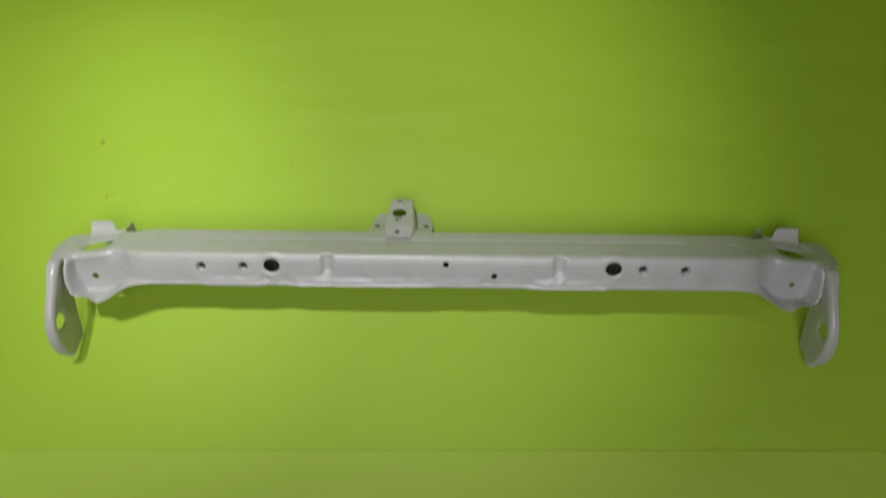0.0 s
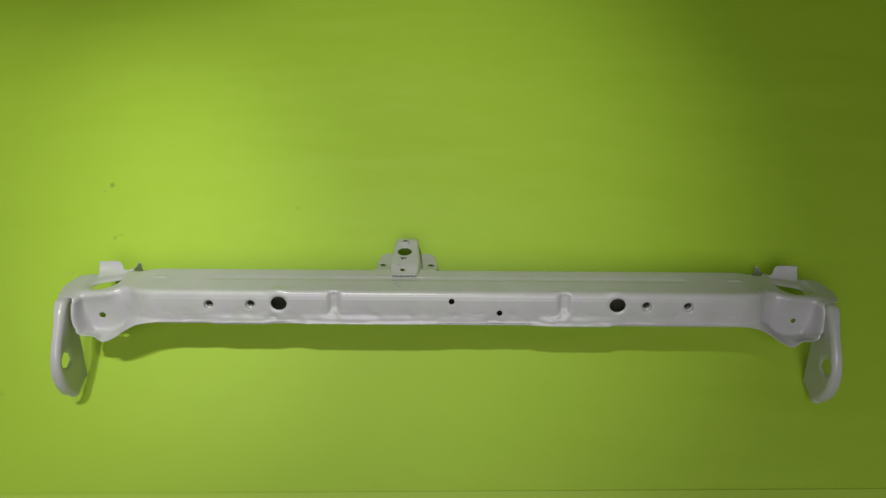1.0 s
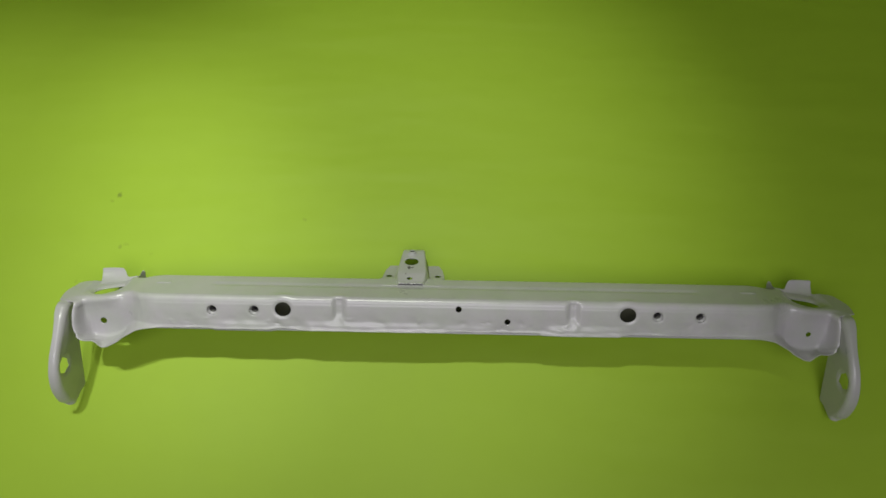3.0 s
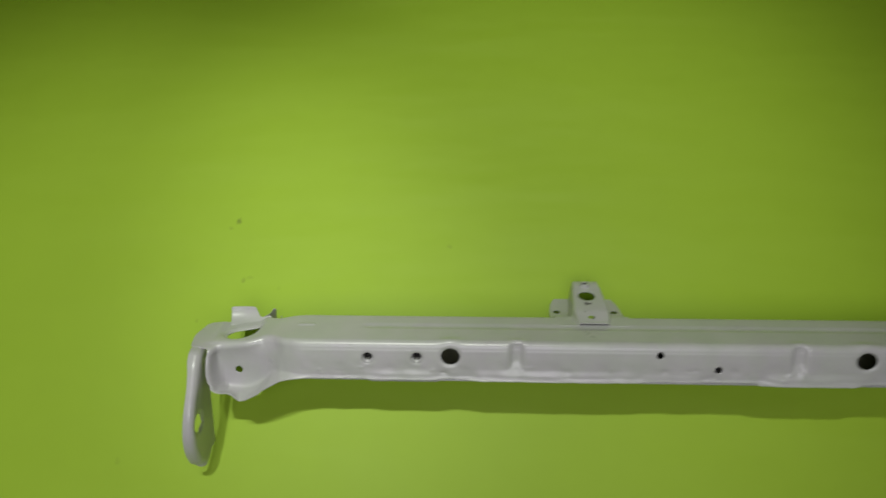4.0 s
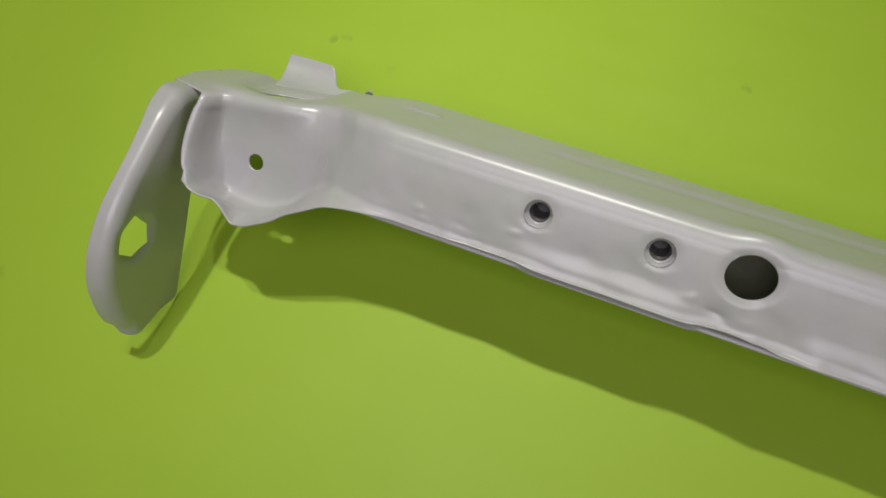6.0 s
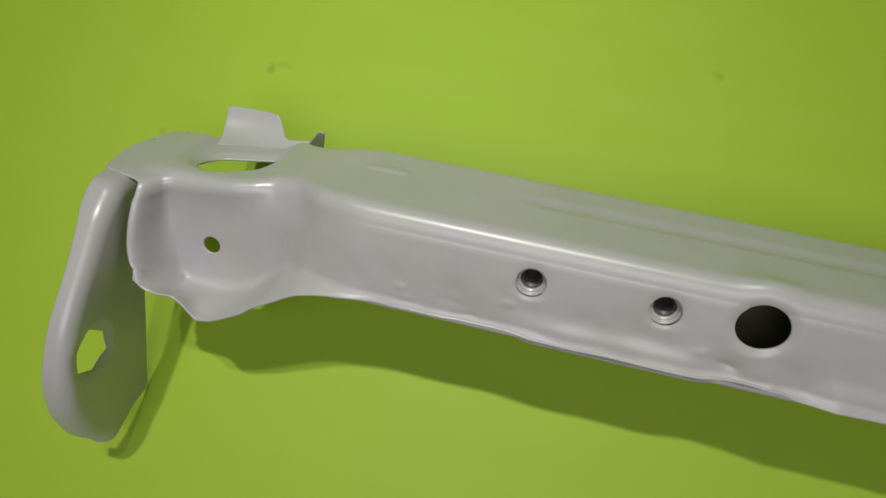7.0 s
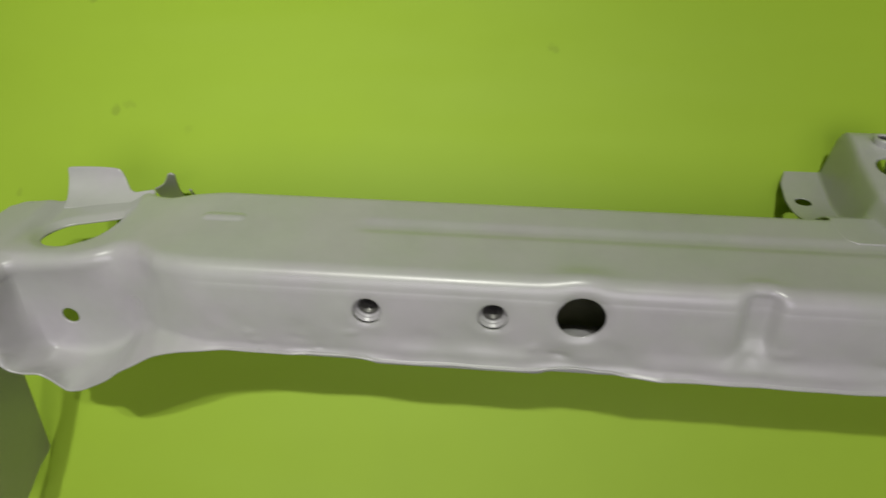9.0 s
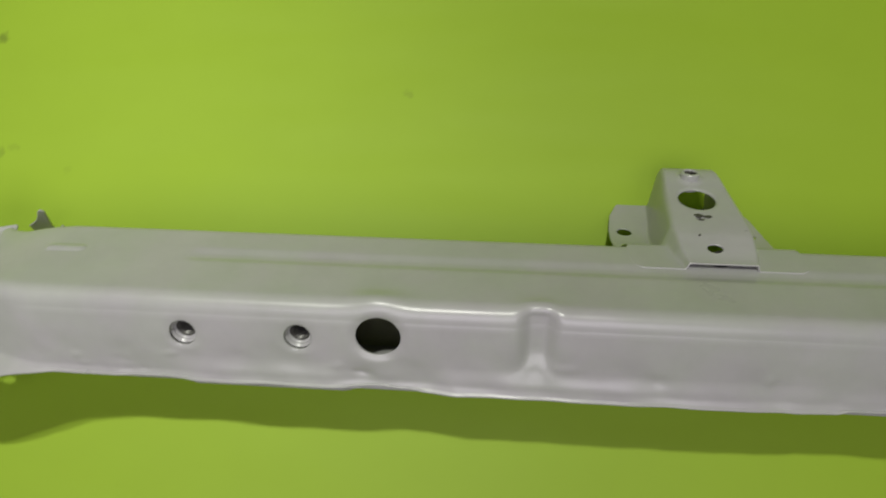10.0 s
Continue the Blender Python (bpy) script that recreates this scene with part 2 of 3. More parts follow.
def lathe(name, rows, m, mat, sides=32):
    """A turned part: rows of (radius, height) round its own z."""
    ang = np.linspace(0, 2 * math.pi, sides, endpoint=False)
    verts = [m @ Vector((r * math.cos(t), r * math.sin(t), z)) for r, z in rows for t in ang]
    faces = []
    for q in range(len(rows) - 1):
        for i in range(sides):
            j = (i + 1) % sides
            faces.append((q * sides + i, q * sides + j, (q + 1) * sides + j, (q + 1) * sides + i))
    return link_mesh(name, verts, faces, mat, smooth=False)


# ---- the room ----
floor = tagged(box("floor", (-2.6, -2.4, -0.05), (2.6, 1.15, 0.0), GREEN), "lime green vinyl floor covering with small scuffs", "floor", kind="structure")
EDGE_Y = [-0.3015 + 0.0145 * x for x in (-2.59, 2.59)]
rim = [(-2.59, -2.39), (2.59, -2.39), (2.59, EDGE_Y[1]), (-2.59, EDGE_Y[0])]
strip = link_mesh("floor_strip", [(*p, 0.0005) for p in rim] + [(*p, 0.0018) for p in rim],
                  [(3, 2, 1, 0), (4, 5, 6, 7)] + [(k, (k + 1) % 4, 4 + (k + 1) % 4, 4 + k) for k in range(4)], GREEN_EDGE, smooth=False)
tagged(strip, "second sheet of lime green vinyl overlapping the floor", "floor", kind="structure")
for nm, lo, hi in (("wall_south", (-2.7, -2.5, -0.05), (2.7, -2.4, 3.60)),
                   ("wall_west", (-2.7, -2.4, -0.05), (-2.6, 1.15, 3.60)), ("wall_east", (2.6, -2.4, -0.05), (2.7, 1.15, 3.60))):
    tagged(box(nm, lo, hi, WALL), "plain beige painted wall", "wall", kind="structure")
# unseen green wall, added close by to bounce green onto the top face
tagged(box("bounce_wall_north", (-2.7, 1.15, -0.05), (2.7, 1.25, 3.60), LIME), "unseen lime green wall added to bounce green light", "wall", kind="structure")
tagged(box("ceiling", (-2.7, -2.5, 3.60), (2.7, 1.25, 3.70), WALL), "plain beige ceiling", "ceiling", kind="structure")

# ---- the crossmember ----
member = new("radiator_crossmember")
tagged(member, "grey primed pressed steel radiator crossmember lying on lime green vinyl", "car part")


def table(rows):
    rows = sorted(rows)
    xs, ys = zip(*rows)

    def at(v):
        v = np.clip(v, xs[0], xs[-1])
        i = np.clip(np.searchsorted(xs, v, side="right") - 1, 0, len(xs) - 2)
        X, Y = np.array(xs), np.array(ys)
        m = np.diff(Y) / np.diff(X)
        d = np.zeros(len(Y))
        same = m[1:] * m[:-1] > 0
        d[1:-1][same] = (2 * m[1:] * m[:-1] / (m[1:] + m[:-1] + 1e-30))[same]
        w = X[i + 1] - X[i]
        u = (v - X[i]) / w
        return (Y[i] * (1 + 2 * u) * (1 - u) ** 2 + d[i] * w * u * (1 - u) ** 2 + Y[i + 1] * u * u * (3 - 2 * u) + d[i + 1] * w * u * u * (u - 1))

    return at


# top face, bend and front face of the pressing, as they change towards either end
TOP_N = table([(0, 0.1165), (0.52, 0.1165), (0.54, 0.1148), (0.57, 0.109), (0.60, 0.104), (0.65, 0.100), (0.69, 0.098)])
REAR_S = table([(0, 0.0), (0.56, 0.0), (0.585, 0.009), (0.60, 0.017), (0.648, 0.017), (0.656, 0.007), (0.664, 0.004), (0.676, 0.003), (0.684, -0.003)])
REAR_DROP = table([(0, 0.024), (0.56, 0.024), (0.59, 0.006), (0.60, 0.004), (0.69, 0.004)])
BEND_S = table([(0, -0.0843), (0.50, -0.0843), (0.52, -0.0836), (0.54, -0.0785), (0.55, -0.0715), (0.56, -0.0640), (0.575, -0.060), (0.59, -0.066), (0.605, -0.069), (0.64, -0.068), (0.650, -0.0705), (0.662, -0.080)])
FACE_S = table([(0, -0.0885), (0.51, -0.0885), (0.535, -0.083), (0.555, -0.072), (0.575, -0.066), (0.632, -0.0652), (0.6475, -0.0654), (0.6508, -0.0675), (0.6538, -0.0745), (0.6568, -0.0835), (0.6592, -0.0878), (0.662, -0.0884)])
FOOT_S = table([(0, -0.0905), (0.51, -0.0905), (0.545, -0.084), (0.56, -0.074), (0.58, -0.067), (0.634, -0.0668), (0.642, -0.0685), (0.648, -0.0740), (0.6538, -0.0850), (0.6580, -0.0935), (0.662, -0.0955)])
FOOT_N = table([(0, 0.0660), (0.52, 0.0655), (0.545, 0.064), (0.558, 0.059), (0.587, 0.034), (0.612, 0.0258), (0.636, 0.0270), (0.650, 0.037), (0.662, 0.048)])
EDGE_S = table([(0, -0.0942), (0.50, -0.0942), (0.53, -0.0955), (0.55, -0.098), (0.57, -0.100), (0.65, -0.100), (0.662, -0.0985)])
EDGE_N = table([(0, 0.0622), (0.40, 0.0618), (0.50, 0.0608), (0.52, 0.0595), (0.545, 0.0560), (0.561, 0.048), (0.573, 0.041), (0.581, 0.0345), (0.593, 0.0275), (0.604, 0.0225), (0.611, 0.0215),
                (0.617, 0.0255), (0.623, 0.031), (0.63, 0.0340), (0.64, 0.0335), (0.648, 0.0345), (0.655, 0.0365), (0.662, 0.040)])

LIP_N = table([(0, 0.0585), (0.52, 0.0585), (0.545, 0.0560), (0.561, 0.049), (0.581, 0.036), (0.60, 0.0262), (0.62, 0.0252), (0.64, 0.0290), (0.655, 0.0365), (0.662, 0.042)])


def profile(x):
    """Rows of (s, n) round the section at the stations x, with rounded corners: rear flange, top face, front face, lip."""
    a = np.abs(x)
    f = np.where(a > 0.6, 0.6 + (a - 0.6) * (0.062 / 0.084), a)
    top = TOP_N(a)
    # the lower edge of the front face is trimmed in shallow steps
    trim = -0.0015 * step(-0.275, -0.262, x) + 0.002 * step(-0.018, -0.010, x) - 0.003 * step(0.142, 0.150, x) + 0.003 * step(0.280, 0.296, x)
    trim = trim + 0.0012 * np.exp(-(((x + 0.292) / 0.012) ** 2)) - 0.001 * step(-0.42, -0.405, x) * (1 - step(-0.315, -0.308, x))
    pts = [(REAR_S(a) + 0.002, top - REAR_DROP(a)), (REAR_S(a), top), (BEND_S(f), top), (FACE_S(f), top - 0.020),
           (FOOT_S(f), FOOT_N(f)), (0.45 * FOOT_S(f) + 0.55 * EDGE_S(f), 0.45 * FOOT_N(f) + 0.55 * LIP_N(f)), (EDGE_S(f), EDGE_N(f) + trim)]
    pts = [np.stack(np.broadcast_arrays(s, n), -1) for s, n in pts]
    cut = (0, 0.006, 0.008, 0.012, 0.013, 0.006, 0)
    ins, outs = [], []
    for i in range(1, 6):
        to_prev, to_next = pts[i - 1] - pts[i], pts[i + 1] - pts[i]
        lp, ln = np.linalg.norm(to_prev, axis=-1, keepdims=True), np.linalg.norm(to_next, axis=-1, keepdims=True)
        c = np.minimum(np.minimum(cut[i], 0.45 * lp), 0.45 * ln)
        ins.append(pts[i] + to_prev / lp * c)
        outs.append(pts[i] + to_next / ln * c)
    out = []

    def straight(p, q, count):
        out.extend(p + (q - p) * u for u in np.linspace(0, 1, count, endpoint=False))

    def turn(i, count):
        for u in np.linspace(0, 1, count, endpoint=False):
            out.append(ins[i] * (1 - u) ** 2 + pts[i + 1] * 2 * u * (1 - u) + outs[i] * u * u)

    straight(pts[0], ins[0], 7)
    turn(0, 6)
    straight(outs[0], ins[1], 46)
    turn(1, 9)
    straight(outs[1], ins[2], 4)
    turn(2, 6)
    straight(outs[2], ins[3], 18)
    turn(3, 8)
    straight(outs[3], ins[4], 4)
    turn(4, 5)
    straight(outs[4], pts[6], 5)
    out.append(pts[6])
    return np.stack(out, 1)


STATIONS = np.unique(np.concatenate([np.linspace(-0.684, -0.5, 170), np.linspace(-0.5, 0.5, 441), np.linspace(0.5, 0.684, 170)]).round(6))
SECTION = profile(STATIONS)
ROWS_U = np.arange(SECTION.shape[1], dtype=float)
TOP_END, FRONT_FROM = 13 + 46, 13 + 46 + 9


def section(a, b):
    """(s, n) at station a and place b along the section."""
    i = np.clip(np.searchsorted(STATIONS, a, side="right") - 1, 0, len(STATIONS) - 2)
    u = np.clip((a - STATIONS[i]) / (STATIONS[i + 1] - STATIONS[i]), 0, 1)[..., None]
    j = np.clip(np.floor(b).astype(int), 0, SECTION.shape[1] - 2)
    w = (b - j)[..., None]
    return (SECTION[i, j] * (1 - w) + SECTION[i, j + 1] * w) * (1 - u) + (SECTION[i + 1, j] * (1 - w) + SECTION[i + 1, j + 1] * w) * u


def along(a, b):
    """The place along the part: the front face ends sooner than the top."""
    q = np.abs(a)
    w = 1 - step(TOP_END - 1, TOP_END + 4, b)
    end = 0.062 + 0.022 * w + 0.006 * np.sin(math.pi * np.clip((b - 10) / (TOP_END - 6), 0, 1)) ** 2
    trim = (1 - w) * (0.006 * np.exp(-(((b - 66) / 9.0) ** 2)) + 0.003 * step(66, 84, b) + 0.006 * step(82, 114, b))
    far = (q - 0.6) / 0.084
    return np.sign(a) * np.where(q > 0.6, 0.6 + far * end - trim * far.clip(0, 1) ** 3, q)


SLOT = rounded([(0.6385, -0.0440), (0.6430, -0.0330), (0.6410, -0.0220), (0.6340, -0.0160), (0.6220, -0.0130), (0.6070, -0.0100), (0.5960, -0.0085), (0.5948, -0.0130), (0.5975, -0.0290), (0.6040, -0.0430), (0.6160, -0.0510), (0.6290, -0.0505)], 4, closed=True)
BIG = [(-0.2925, 0.0962), (0.2955, 0.0968)]
THREADED = [(-0.4145, 0.0930), (-0.342, 0.0938), (0.346, 0.0955), (0.418, 0.0950)]
PLAIN = [(0.008, 0.1025, 0.0050), (0.0915, 0.0815, 0.0050), (-0.6175, 0.0570, 0.0056), (0.6175, 0.0560, 0.0044)]


def beam_keep(a, b):
    sn = section(a, b)
    x, s, n = along(a, b), sn[..., 0], sn[..., 1]
    front = b > FRONT_FROM - 4
    top = (b < TOP_END) & (b > 8)
    best = np.full(np.shape(x), 0.02)
    for hx, hn in BIG:
        best = np.where(front, np.minimum(best, np.hypot(x - hx, (n - hn) * 1.1) - 0.0140), best)
    for hx, hn in THREADED:
        best = np.where(front, np.minimum(best, np.hypot(x - hx, n - hn) - 0.0086), best)
    for hx, hn, r in PLAIN:
        best = np.where(front, np.minimum(best, np.hypot(x - hx, n - hn) - r), best)
    # slot, and an unseen opening added so the bracket's front hole looks dark
    slot = np.minimum(poly_sdf(np.abs(x), s, SLOT), np.hypot(x + 0.0790, s + 0.0125) - 0.0125)
    return np.where(top, np.minimum(best, slot), best)


def beam_place(a, b):
    sn = section(a, b)
    x, s, n = along(a, b), sn[..., 0].copy(), sn[..., 1].copy()
    q = np.abs(x)
    on_top = (1 - step(TOP_END - 3, TOP_END + 3, b)) * step(8, 13, b)
    on_front = step(FRONT_FROM - 5, FRONT_FROM + 1, b)
    bend = np.exp(-(((b - TOP_END - 4.5) / 6.0) ** 2))
    # long shallow groove in the top face
    ends = 1 - step(0.418, 0.432, q)
    n -= on_top * ends * 0.0013 * (1 - step(-0.035, -0.025, s)) * step(-0.0450, -0.0375, s)
    # embossed dash near either end
    dash = np.hypot(np.maximum(np.abs(q - 0.515) - 0.010, 0), s + 0.0335)
    n += on_top * 0.0012 * (1 - step(0.001, 0.0045, dash))
    # rolled rim of the slot
    slot = poly_sdf(q, s, SLOT)
    n -= on_top * 0.0025 * (1 - step(0.0, 0.007, slot))
    # the plate sinks behind the slot
    n -= step(0.585, 0.603, q) * (1 - step(0.648, 0.662, q)) * 0.0058 * step(-0.056, -0.018, s) * (1 - step(TOP_END - 3, TOP_END + 3, b))
    # the bend swells above the large holes
    swell = np.exp(-(((q - 0.293) / 0.014) ** 2))
    n += np.exp(-(((b - TOP_END - 1.5) / 4.5) ** 2)) * 0.0023 * swell
    s -= np.exp(-(((b - TOP_END - 1.5) / 4.5) ** 2)) * 0.0012 * swell
    # upright pressed channels in the front face
    for cx in (-0.1965, 0.2030):
        d = np.abs(x - cx)
        deep = (1 - step(0.0042, 0.0138, d)) * step(0.072, 0.092, n)
        s += (on_front + bend * 0.5).clip(0, 1) * 0.0058 * deep
        n += bend * 0.0018 * np.exp(-((d / 0.012) ** 2))
        fork = np.exp(-(((d - 0.010 * (1 - step(0.070, 0.088, n))) / 0.004) ** 2)) * np.exp(-(((n - 0.077) / 0.007) ** 2))
        s -= on_front * 0.0006 * fork
    # collars and dimples round the holes
    for hx, hn in BIG:
        r = np.hypot(x - hx, (n - hn) * 1.1)
        s += on_front * 0.0016 * (1 - step(0.0142, 0.0190, r))
    for hx, hn in THREADED:
        r = np.hypot(x - hx, n - hn)
        s += on_front * 0.0010 * (1 - step(0.0086, 0.0108, r))
    # fine second crease under the bend
    s -= on_front * 0.0005 * np.exp(-(((n - 0.1045) / 0.0014) ** 2)) * (1 - step(0.50, 0.53, q))
    # uneven pressing in the lower half of the front face
    wave = (np.sin(x * 61 + 1.3) * np.sin(x * 23) + 0.7 * np.sin(x * 137 + n * 180) * np.sin(x * 41 + 0.6)) * 0.00035
    flare = step(-0.265, -0.245, x) * (1 - step(-0.045, -0.018, x)) + step(0.142, 0.170, x) * (1 - step(0.28, 0.31, x)) + 0.6 * step(-0.43, -0.41, x) * (1 - step(-0.33, -0.31, x))
    s -= on_front * flare * 0.0019 * (1 - step(0.067, 0.0785, n))
    low = on_front * (1 - step(0.075, 0.095, n)) * (1 - step(0.5, 0.53, q))
    s += low * wave * 1.6 - low * 0.0011 * np.exp(-(((n - 0.067) / 0.005) ** 2)) * step(-0.3, 0.6, np.sin(x * 33 + 0.9))
    # small dents along the lower half
    rng = random.Random(11)
    for k in range(54):
        dx, dn = rng.uniform(-0.50, 0.50), rng.uniform(0.063, 0.083)
        if k < 18:
            dx = rng.uniform(-0.50, -0.27)
        wide, tall, deep = rng.uniform(0.002, 0.008), rng.uniform(0.0018, 0.0055), rng.uniform(-0.0009, 0.0011)
        s += on_front * deep * np.exp(-(((x - dx) / wide) ** 2) - ((n - dn - (x - dx) * rng.uniform(-0.3, 0.3)) / tall) ** 2)
    return tilt(x, s, n)


beam = part("beam", sheet("beam", STATIONS, ROWS_U, beam_place, beam_keep, 0.0016, PAINT), member, "grey primed pressed steel channel with round holes")

# inner panel with olive painted-in shade and inturned painted lower flange, which close the channel
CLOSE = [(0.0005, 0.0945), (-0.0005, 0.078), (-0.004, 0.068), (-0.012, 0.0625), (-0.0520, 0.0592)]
FLANGE = [(-0.0510, 0.0606), (-0.070, 0.0603), (-0.0860, 0.0600), (-0.0890, 0.0592), (-0.0900, 0.0572)]


def no_cut(a, b):
    return np.full(np.shape(a), 0.01)



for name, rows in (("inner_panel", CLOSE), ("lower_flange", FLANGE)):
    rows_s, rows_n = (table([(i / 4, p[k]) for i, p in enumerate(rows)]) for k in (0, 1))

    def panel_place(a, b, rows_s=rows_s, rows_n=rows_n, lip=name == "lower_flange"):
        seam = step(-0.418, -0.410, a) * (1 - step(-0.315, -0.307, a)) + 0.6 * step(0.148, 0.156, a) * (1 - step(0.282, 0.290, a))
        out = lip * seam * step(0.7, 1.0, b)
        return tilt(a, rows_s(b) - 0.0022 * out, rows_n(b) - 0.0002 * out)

    part(name, sheet(name, np.linspace(-0.54, 0.54, 300), np.linspace(0, 1, 25), panel_place, no_cut, -0.0012, PAINT if name == "lower_flange" else CAVITY_SHADE), member)

# welded threaded nuts behind the four small holes of the front face
for hx, hn in THREADED:
    m = Matrix.Translation(Vector(tilt(np.array(hx), np.array(-0.0868), np.array(hn)))) @ Euler((radians(45), 0, 0)).to_matrix().to_4x4()
    rows = [(0.0100, -0.012), (0.0100, -0.0010), (0.0088, 0.0002), (0.0084, 0.0), (0.0074, -0.0012), (0.0072, -0.0022), (0.0064, -0.0030), (0.0062, -0.0040)]
    nut = part("weld_nut", lathe("weld_nut", rows, m, PAINT), member, "grey painted weld nut")
    rows = [(0.0061, -0.0036)] + [(0.0058 - 0.0005 * (k % 2), -0.0046 - 0.0006 * k) for k in range(12)] + [(0.0052, -0.022), (0.0001, -0.0222)]
    part("thread", lathe("thread", rows, m, THREAD), nut, "dull dark thread")

# upright tabs on the rear edge of either end, and pointed ears behind it
TAB = [(0.003, 0.0955), (0.010, 0.0982), (0.0160, 0.1020), (0.0205, 0.1065), (0.0240, 0.1120), (0.0255, 0.1170)]
TAB_S, TAB_N = table([(i / 5, s) for i, (s, n) in enumerate(TAB)]), table([(i / 5, n) for i, (s, n) in enumerate(TAB)])
TAB_OUT = [(0.5865, -0.1), (0.5865, 0.50), (0.5880, 0.55), (0.5945, 0.51), (0.6015, 0.46), (0.6055, 0.52), (0.6085, 0.68), (0.6118, 0.88), (0.6145, 0.975), (0.6195, 1.0), (0.6495, 1.0), (0.6532, 0.96), (0.6525, 0.5), (0.6505, 0.1), (0.6505, -0.1)]
for side in (-1, 1):
    def tab_keep(a, b):
        return -poly_sdf(a, b * 0.03, [(x, v * 0.03) for x, v in TAB_OUT])

    def tab_place(a, b, side=side):
        return tilt(side * a, TAB_S(b) + 0.0012 * np.cos((a - 0.63) * 90), TAB_N(b) - 0.0003)

    stations = np.linspace(0.582, 0.658, 50)
    part("locating_tab", sheet("locating_tab", stations, np.linspace(0, 1.02, 26),
         tab_place, tab_keep, 0.0015, PAINT), member)

    def ear_keep(a, b):
        return -poly_sdf(a, b, [(0.5935, -0.001), (0.6150, -0.001), (0.6150, 0.0115), (0.6100, 0.0150), (0.6045, 0.0195), (0.6000, 0.0255), (0.5952, 0.0335), (0.5918, 0.0362), (0.5892, 0.033), (0.5938, 0.012)])

    def ear_place(a, b, side=side):
        return np.stack([side * a, 0.0985 + 0.28 * b, b * 0.95 + 0.001], -1)

    part("ear", sheet("ear", np.linspace(0.584, 0.618, 34), np.linspace(-0.002, 0.037, 34), ear_place, ear_keep, 0.0015, PAINT), member)

    def nib_keep(a, b):
        return -poly_sdf(a, b, [(0.5838, -0.001), (0.5866, -0.001), (0.5864, 0.0125), (0.5853, 0.0150), (0.5843, 0.0125)])

    part("nib", sheet("nib", np.linspace(0.581, 0.589, 16), np.linspace(-0.002, 0.020, 18), ear_place, nib_keep, 0.0015, PAINT), member)

# hooked plates that hang from either end
ROLL = rounded([(-0.0600, 0.0972), (-0.0790, 0.0972), (-0.0880, 0.0962), (-0.0950, 0.0912), (-0.1040, 0.0832), (-0.1125, 0.0725), (-0.1225, 0.0590), (-0.1335, 0.0440), (-0.1430, 0.0285), (-0.1490, 0.0120), (-0.1525, -0.0070), (-0.1505, -0.0300), (-0.1425, -0.0515), (-0.1340, -0.0665), (-0.1255, -0.0745)], 5)
PLATE = list(ROLL) + [(-0.1185, -0.0765), (-0.0775, -0.0718), (-0.0740, -0.0690), (-0.0715, -0.0200), (-0.0700, 0.0200), (-0.0680, 0.0600), (-0.0660, 0.0900)]
HEX = [(-0.1403, -0.0055), (-0.1388, 0.0090), (-0.1293, 0.0175), (-0.1150, 0.0060), (-0.1140, -0.0070), (-0.1273, -0.0125)]
FLANGE_FLAT, FLANGE_BEND = 0.0065, 0.0075
FLANGE_DEPTH = table([(-0.08, 1.08), (-0.045, 1.13), (0.0, 1.03), (0.02, 0.95), (0.05, 0.86), (0.075, 1.0), (0.092, 1.25)])
BENT = FLANGE_FLAT + FLANGE_BEND * math.pi / 2


def hook_fold(a, b):
    """Where a place of the flat blank comes to lie once the outer edge is folded back: s, n and the depth behind the face."""
    d, gs, gn = line_near(a, b, ROLL)
    turn = np.clip((d - FLANGE_FLAT) / FLANGE_BEND, 0, math.pi / 2)
    into = FLANGE_BEND * (1 - np.cos(turn))
    moved = np.where(d < BENT, into, np.where(d < 0.034, FLANGE_BEND + (d - BENT) * (0.034 - FLANGE_BEND) / (0.034 - BENT), d))
    back = (FLANGE_BEND * (1 - np.sin(turn)) + np.maximum(FLANGE_FLAT - d, 0)) * FLANGE_DEPTH(b)
    return a + gs * (moved - d), b + gn * (moved - d), back


for side in (-1, 1):
    def hook_keep(a, b):
        s, n, _ = hook_fold(a, b)
        return np.minimum(-poly_sdf(a, b, PLATE), poly_sdf(s, n, HEX) - 0.0015)

    def hook_place(a, b, side=side):
        s, n, back = hook_fold(a, b)
        near_hole = np.hypot(s + 0.1273, n - 0.001)
        hollow = 0.0022 * (1 - step(0.012, 0.022, near_hole))
        lean = (0.0078 if side < 0 else 0.0040) * (1 - (n - s) * R2 / 0.115)
        return tilt(side * ((0.6652 if side < 0 else 0.6590) + lean + back + hollow), s, n)

    part("hook_plate", sheet("hook_plate", np.linspace(-0.166, -0.062, 130), np.linspace(-0.084, 0.106, 220), hook_place, hook_keep, 0.002 * side, PAINT), member, "grey primed hook plate with a six-sided hole")

# bracket welded onto the top face near the middle
CX = -0.0775
B_OUT = [(0.0, -0.0295), (0.050, -0.0295), (0.0555, -0.026), (0.0575, -0.018), (0.0575, -0.003), (0.0560, 0.0), (0.0585, 0.02), (0.0590, 0.045), (0.0580, 0.062), (0.0545, 0.084), (0.0480, 0.099), (0.040, 0.1075), (0.030, 0.1120), (0.0245, 0.106), (0.0225, 0.096), (0.0, 0.0965)]
HAT = table([(-0.030, 0.1226), (-0.012, 0.1266), (0.0, 0.1298), (0.05, 0.1360), (0.078, 0.1400), (0.087, 0.1385), (0.0935, 0.133), (0.097, 0.124)])
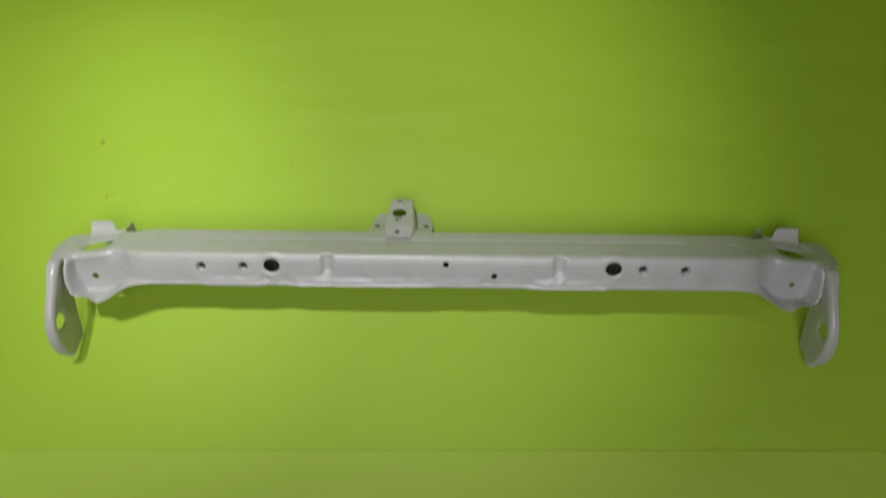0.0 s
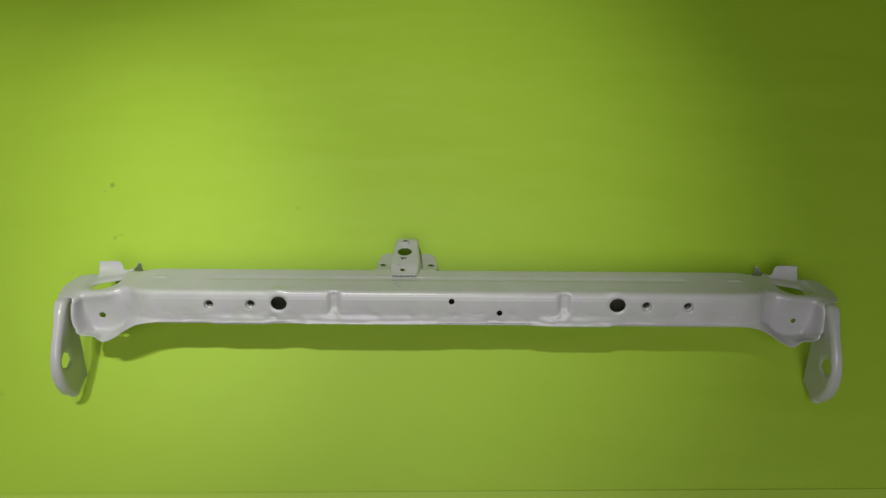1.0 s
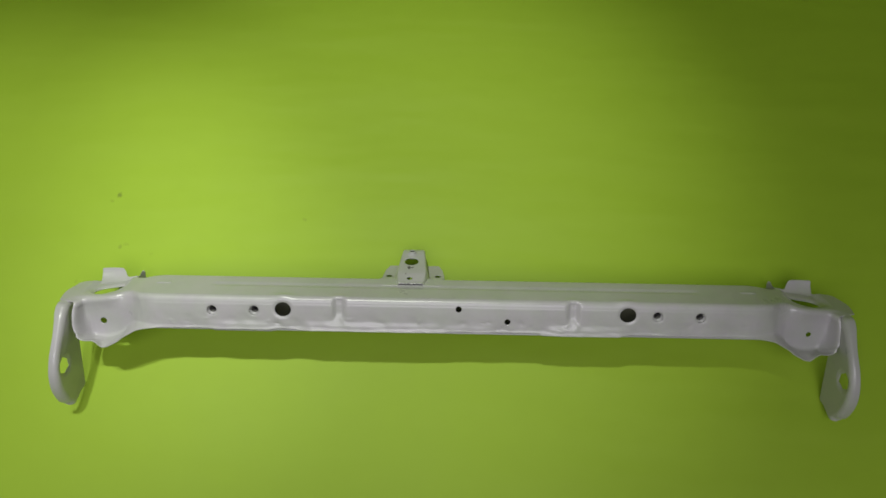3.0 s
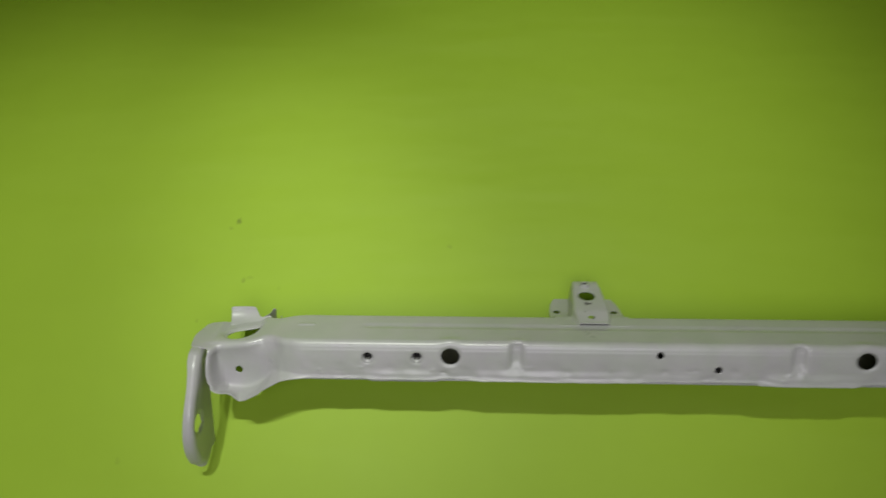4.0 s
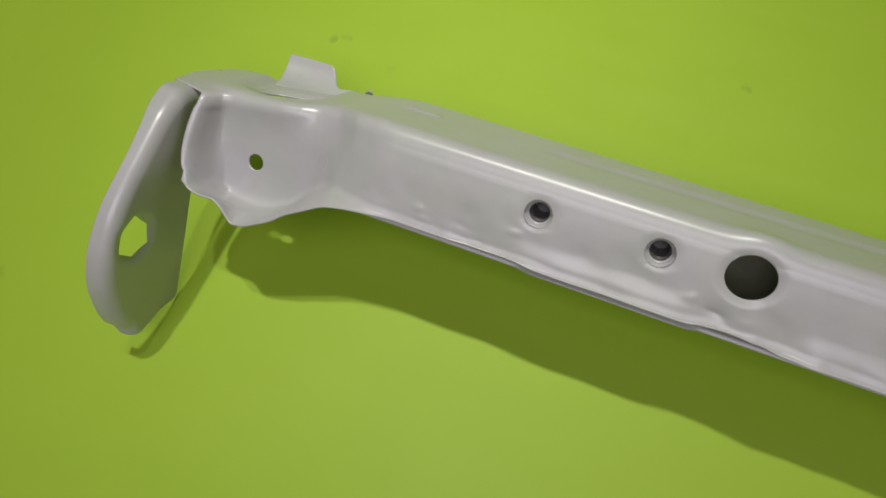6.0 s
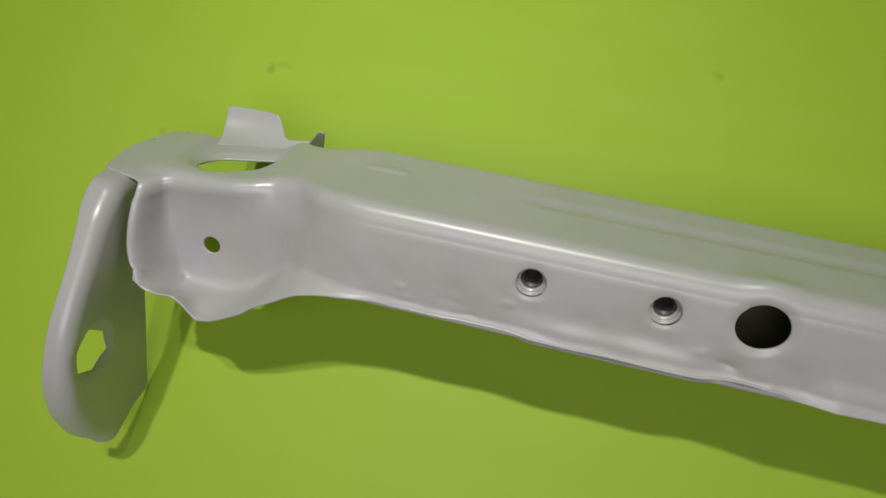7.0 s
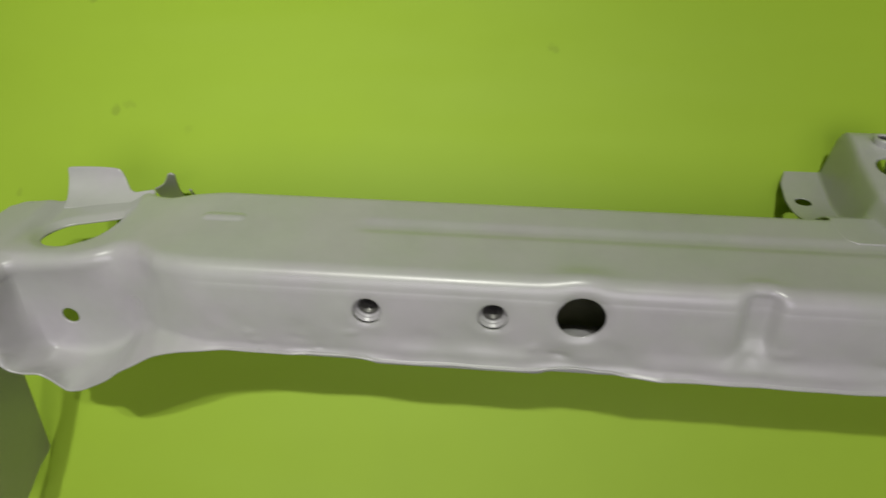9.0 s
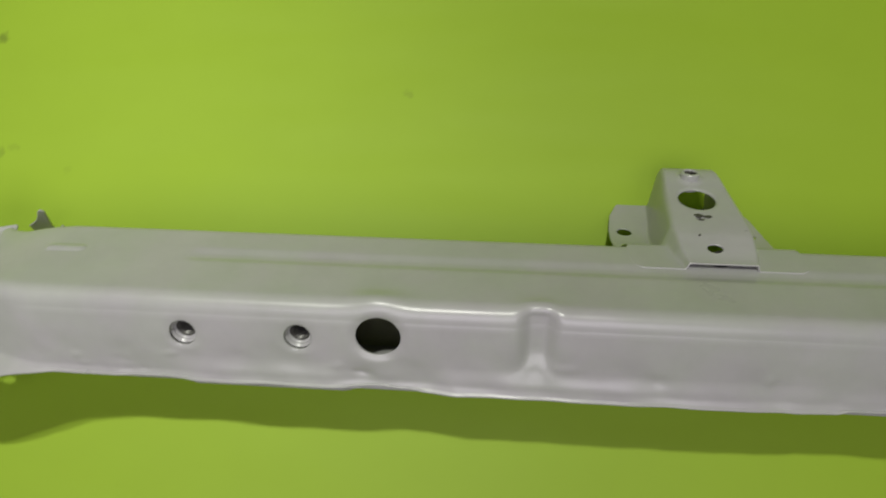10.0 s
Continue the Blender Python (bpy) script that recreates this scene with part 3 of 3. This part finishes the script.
BASE = table([(-0.030, 0.1182), (-0.001, 0.1182), (0.006, 0.1155), (0.020, 0.104), (0.04, 0.0980), (0.06, 0.0965), (0.085, 0.0978), (0.115, 0.1010)])
HAT_W = table([(-0.030, 0.0205), (-0.010, 0.0215), (0.0, 0.0215), (0.04, 0.0200), (0.085, 0.0172), (0.1, 0.0165)])
FOOT_W = table([(-0.030, 0.0235), (-0.012, 0.0280), (0.0, 0.0300), (0.010, 0.0325), (0.045, 0.0305), (0.075, 0.0262), (0.1, 0.0240)])


def bracket_keep(a, b):
    d = np.abs(a - CX)
    best = -poly_sdf(d, b, B_OUT + [(-0.01, 0.0965), (-0.01, -0.0295)])
    best = np.minimum(best, np.hypot(a + 0.0800, b - 0.0412) - 0.0126)
    best = np.minimum(best, np.hypot((a + 0.0800) * 0.75, b + 0.0150) - 0.0036)
    best = np.minimum(best, np.hypot(a + 0.0800, b - 0.0680) - 0.0062)
    return np.minimum(best, np.hypot(d - 0.0465, b - 0.058) - 0.0056)


def bracket_place(a, b):
    d = np.abs(a - CX)
    u = (d - HAT_W(b)) / (FOOT_W(b) - HAT_W(b))
    u = 1 - (0.12 * step(0, 0.6, u) ** 2 + 0.88 * step(0.40, 1, u))
    n = BASE(b) + (HAT(b) - BASE(b)) * u
    dent = np.hypot(a + 0.0830, b - 0.0178)
    n = n - 0.0014 * np.exp(-((dent / 0.0030) ** 2)) - 0.001 * (1 - step(0.0128, 0.0150, np.hypot(a + 0.0800, b - 0.0412)))
    n = n + 0.0012 * (1 - step(0.006, 0.0110, np.hypot(a + 0.0800, b - 0.0680))) * u
    return tilt(a, b, n)


bracket = part("mounting_bracket", sheet("mounting_bracket", np.linspace(CX - 0.0600, CX + 0.0600, 180), np.linspace(-0.031, 0.114, 120), bracket_place, bracket_keep, 0.0012, PAINT), member, "grey primed hat-shaped bracket with round holes")
m = Matrix.Translation(Vector(tilt(np.array(-0.0800), np.array(0.0680), np.array(0.1440)))) @ Euler((radians(-45), 0, 0)).to_matrix().to_4x4()
part("stud_nut", lathe("stud_nut", [(0.0078, -0.013), (0.0073, -0.0095), (0.0071, -0.0010), (0.0064, 0.0), (0.0048, 0.0), (0.0044, -0.0008)], m, PAINT), bracket, "small grey weld nut")
part("thread", lathe("thread", [(0.0044, -0.0008)] + [(0.0042 - 0.0004 * (k % 2), -0.0012 - 0.0007 * k) for k in range(14)] + [(0.0001, -0.0112)], m, DARK_STEEL), bracket, "dark thread")


def chip(x, s, n, size, seed):
    """A small scuff where the primer has come off, lying just on the sheet."""
    rng = random.Random(seed)
    rim = [(x + size * rng.uniform(0.45, 1.0) * math.cos(k * math.pi / 6), s + 0.7 * size * rng.uniform(0.4, 1.0) * math.sin(k * math.pi / 6)) for k in range(12)]
    v = [tuple(tilt(np.array(p), np.array(q), np.array(n))) for p, q in rim]
    v += [tuple(tilt(np.array(p), np.array(q), np.array(n - 0.0012))) for p, q in rim]
    f = [tuple(range(12))] + [(k, 12 + k, 12 + (k + 1) % 12, (k + 1) % 12) for k in range(12)]
    return link_mesh("paint_chip", v, f, DARK_STEEL, smooth=False)


for x, q, n, size, seed in ((-0.0832, 0.0196, 0.1327, 0.0042, 3), (-0.0778, 0.0178, 0.1326, 0.0036, 5), (-0.0830, 0.0142, 0.1320, 0.0024, 6), (-0.0725, 0.0190, 0.1320, 0.0016, 12), (-0.0880, -0.0040, 0.1302, 0.0010, 9), (-0.0560, 0.0035, 0.1303, 0.0019, 14)):
    part("paint_chip", chip(x, q, n, size, seed), bracket, "dark scuff in the primer")
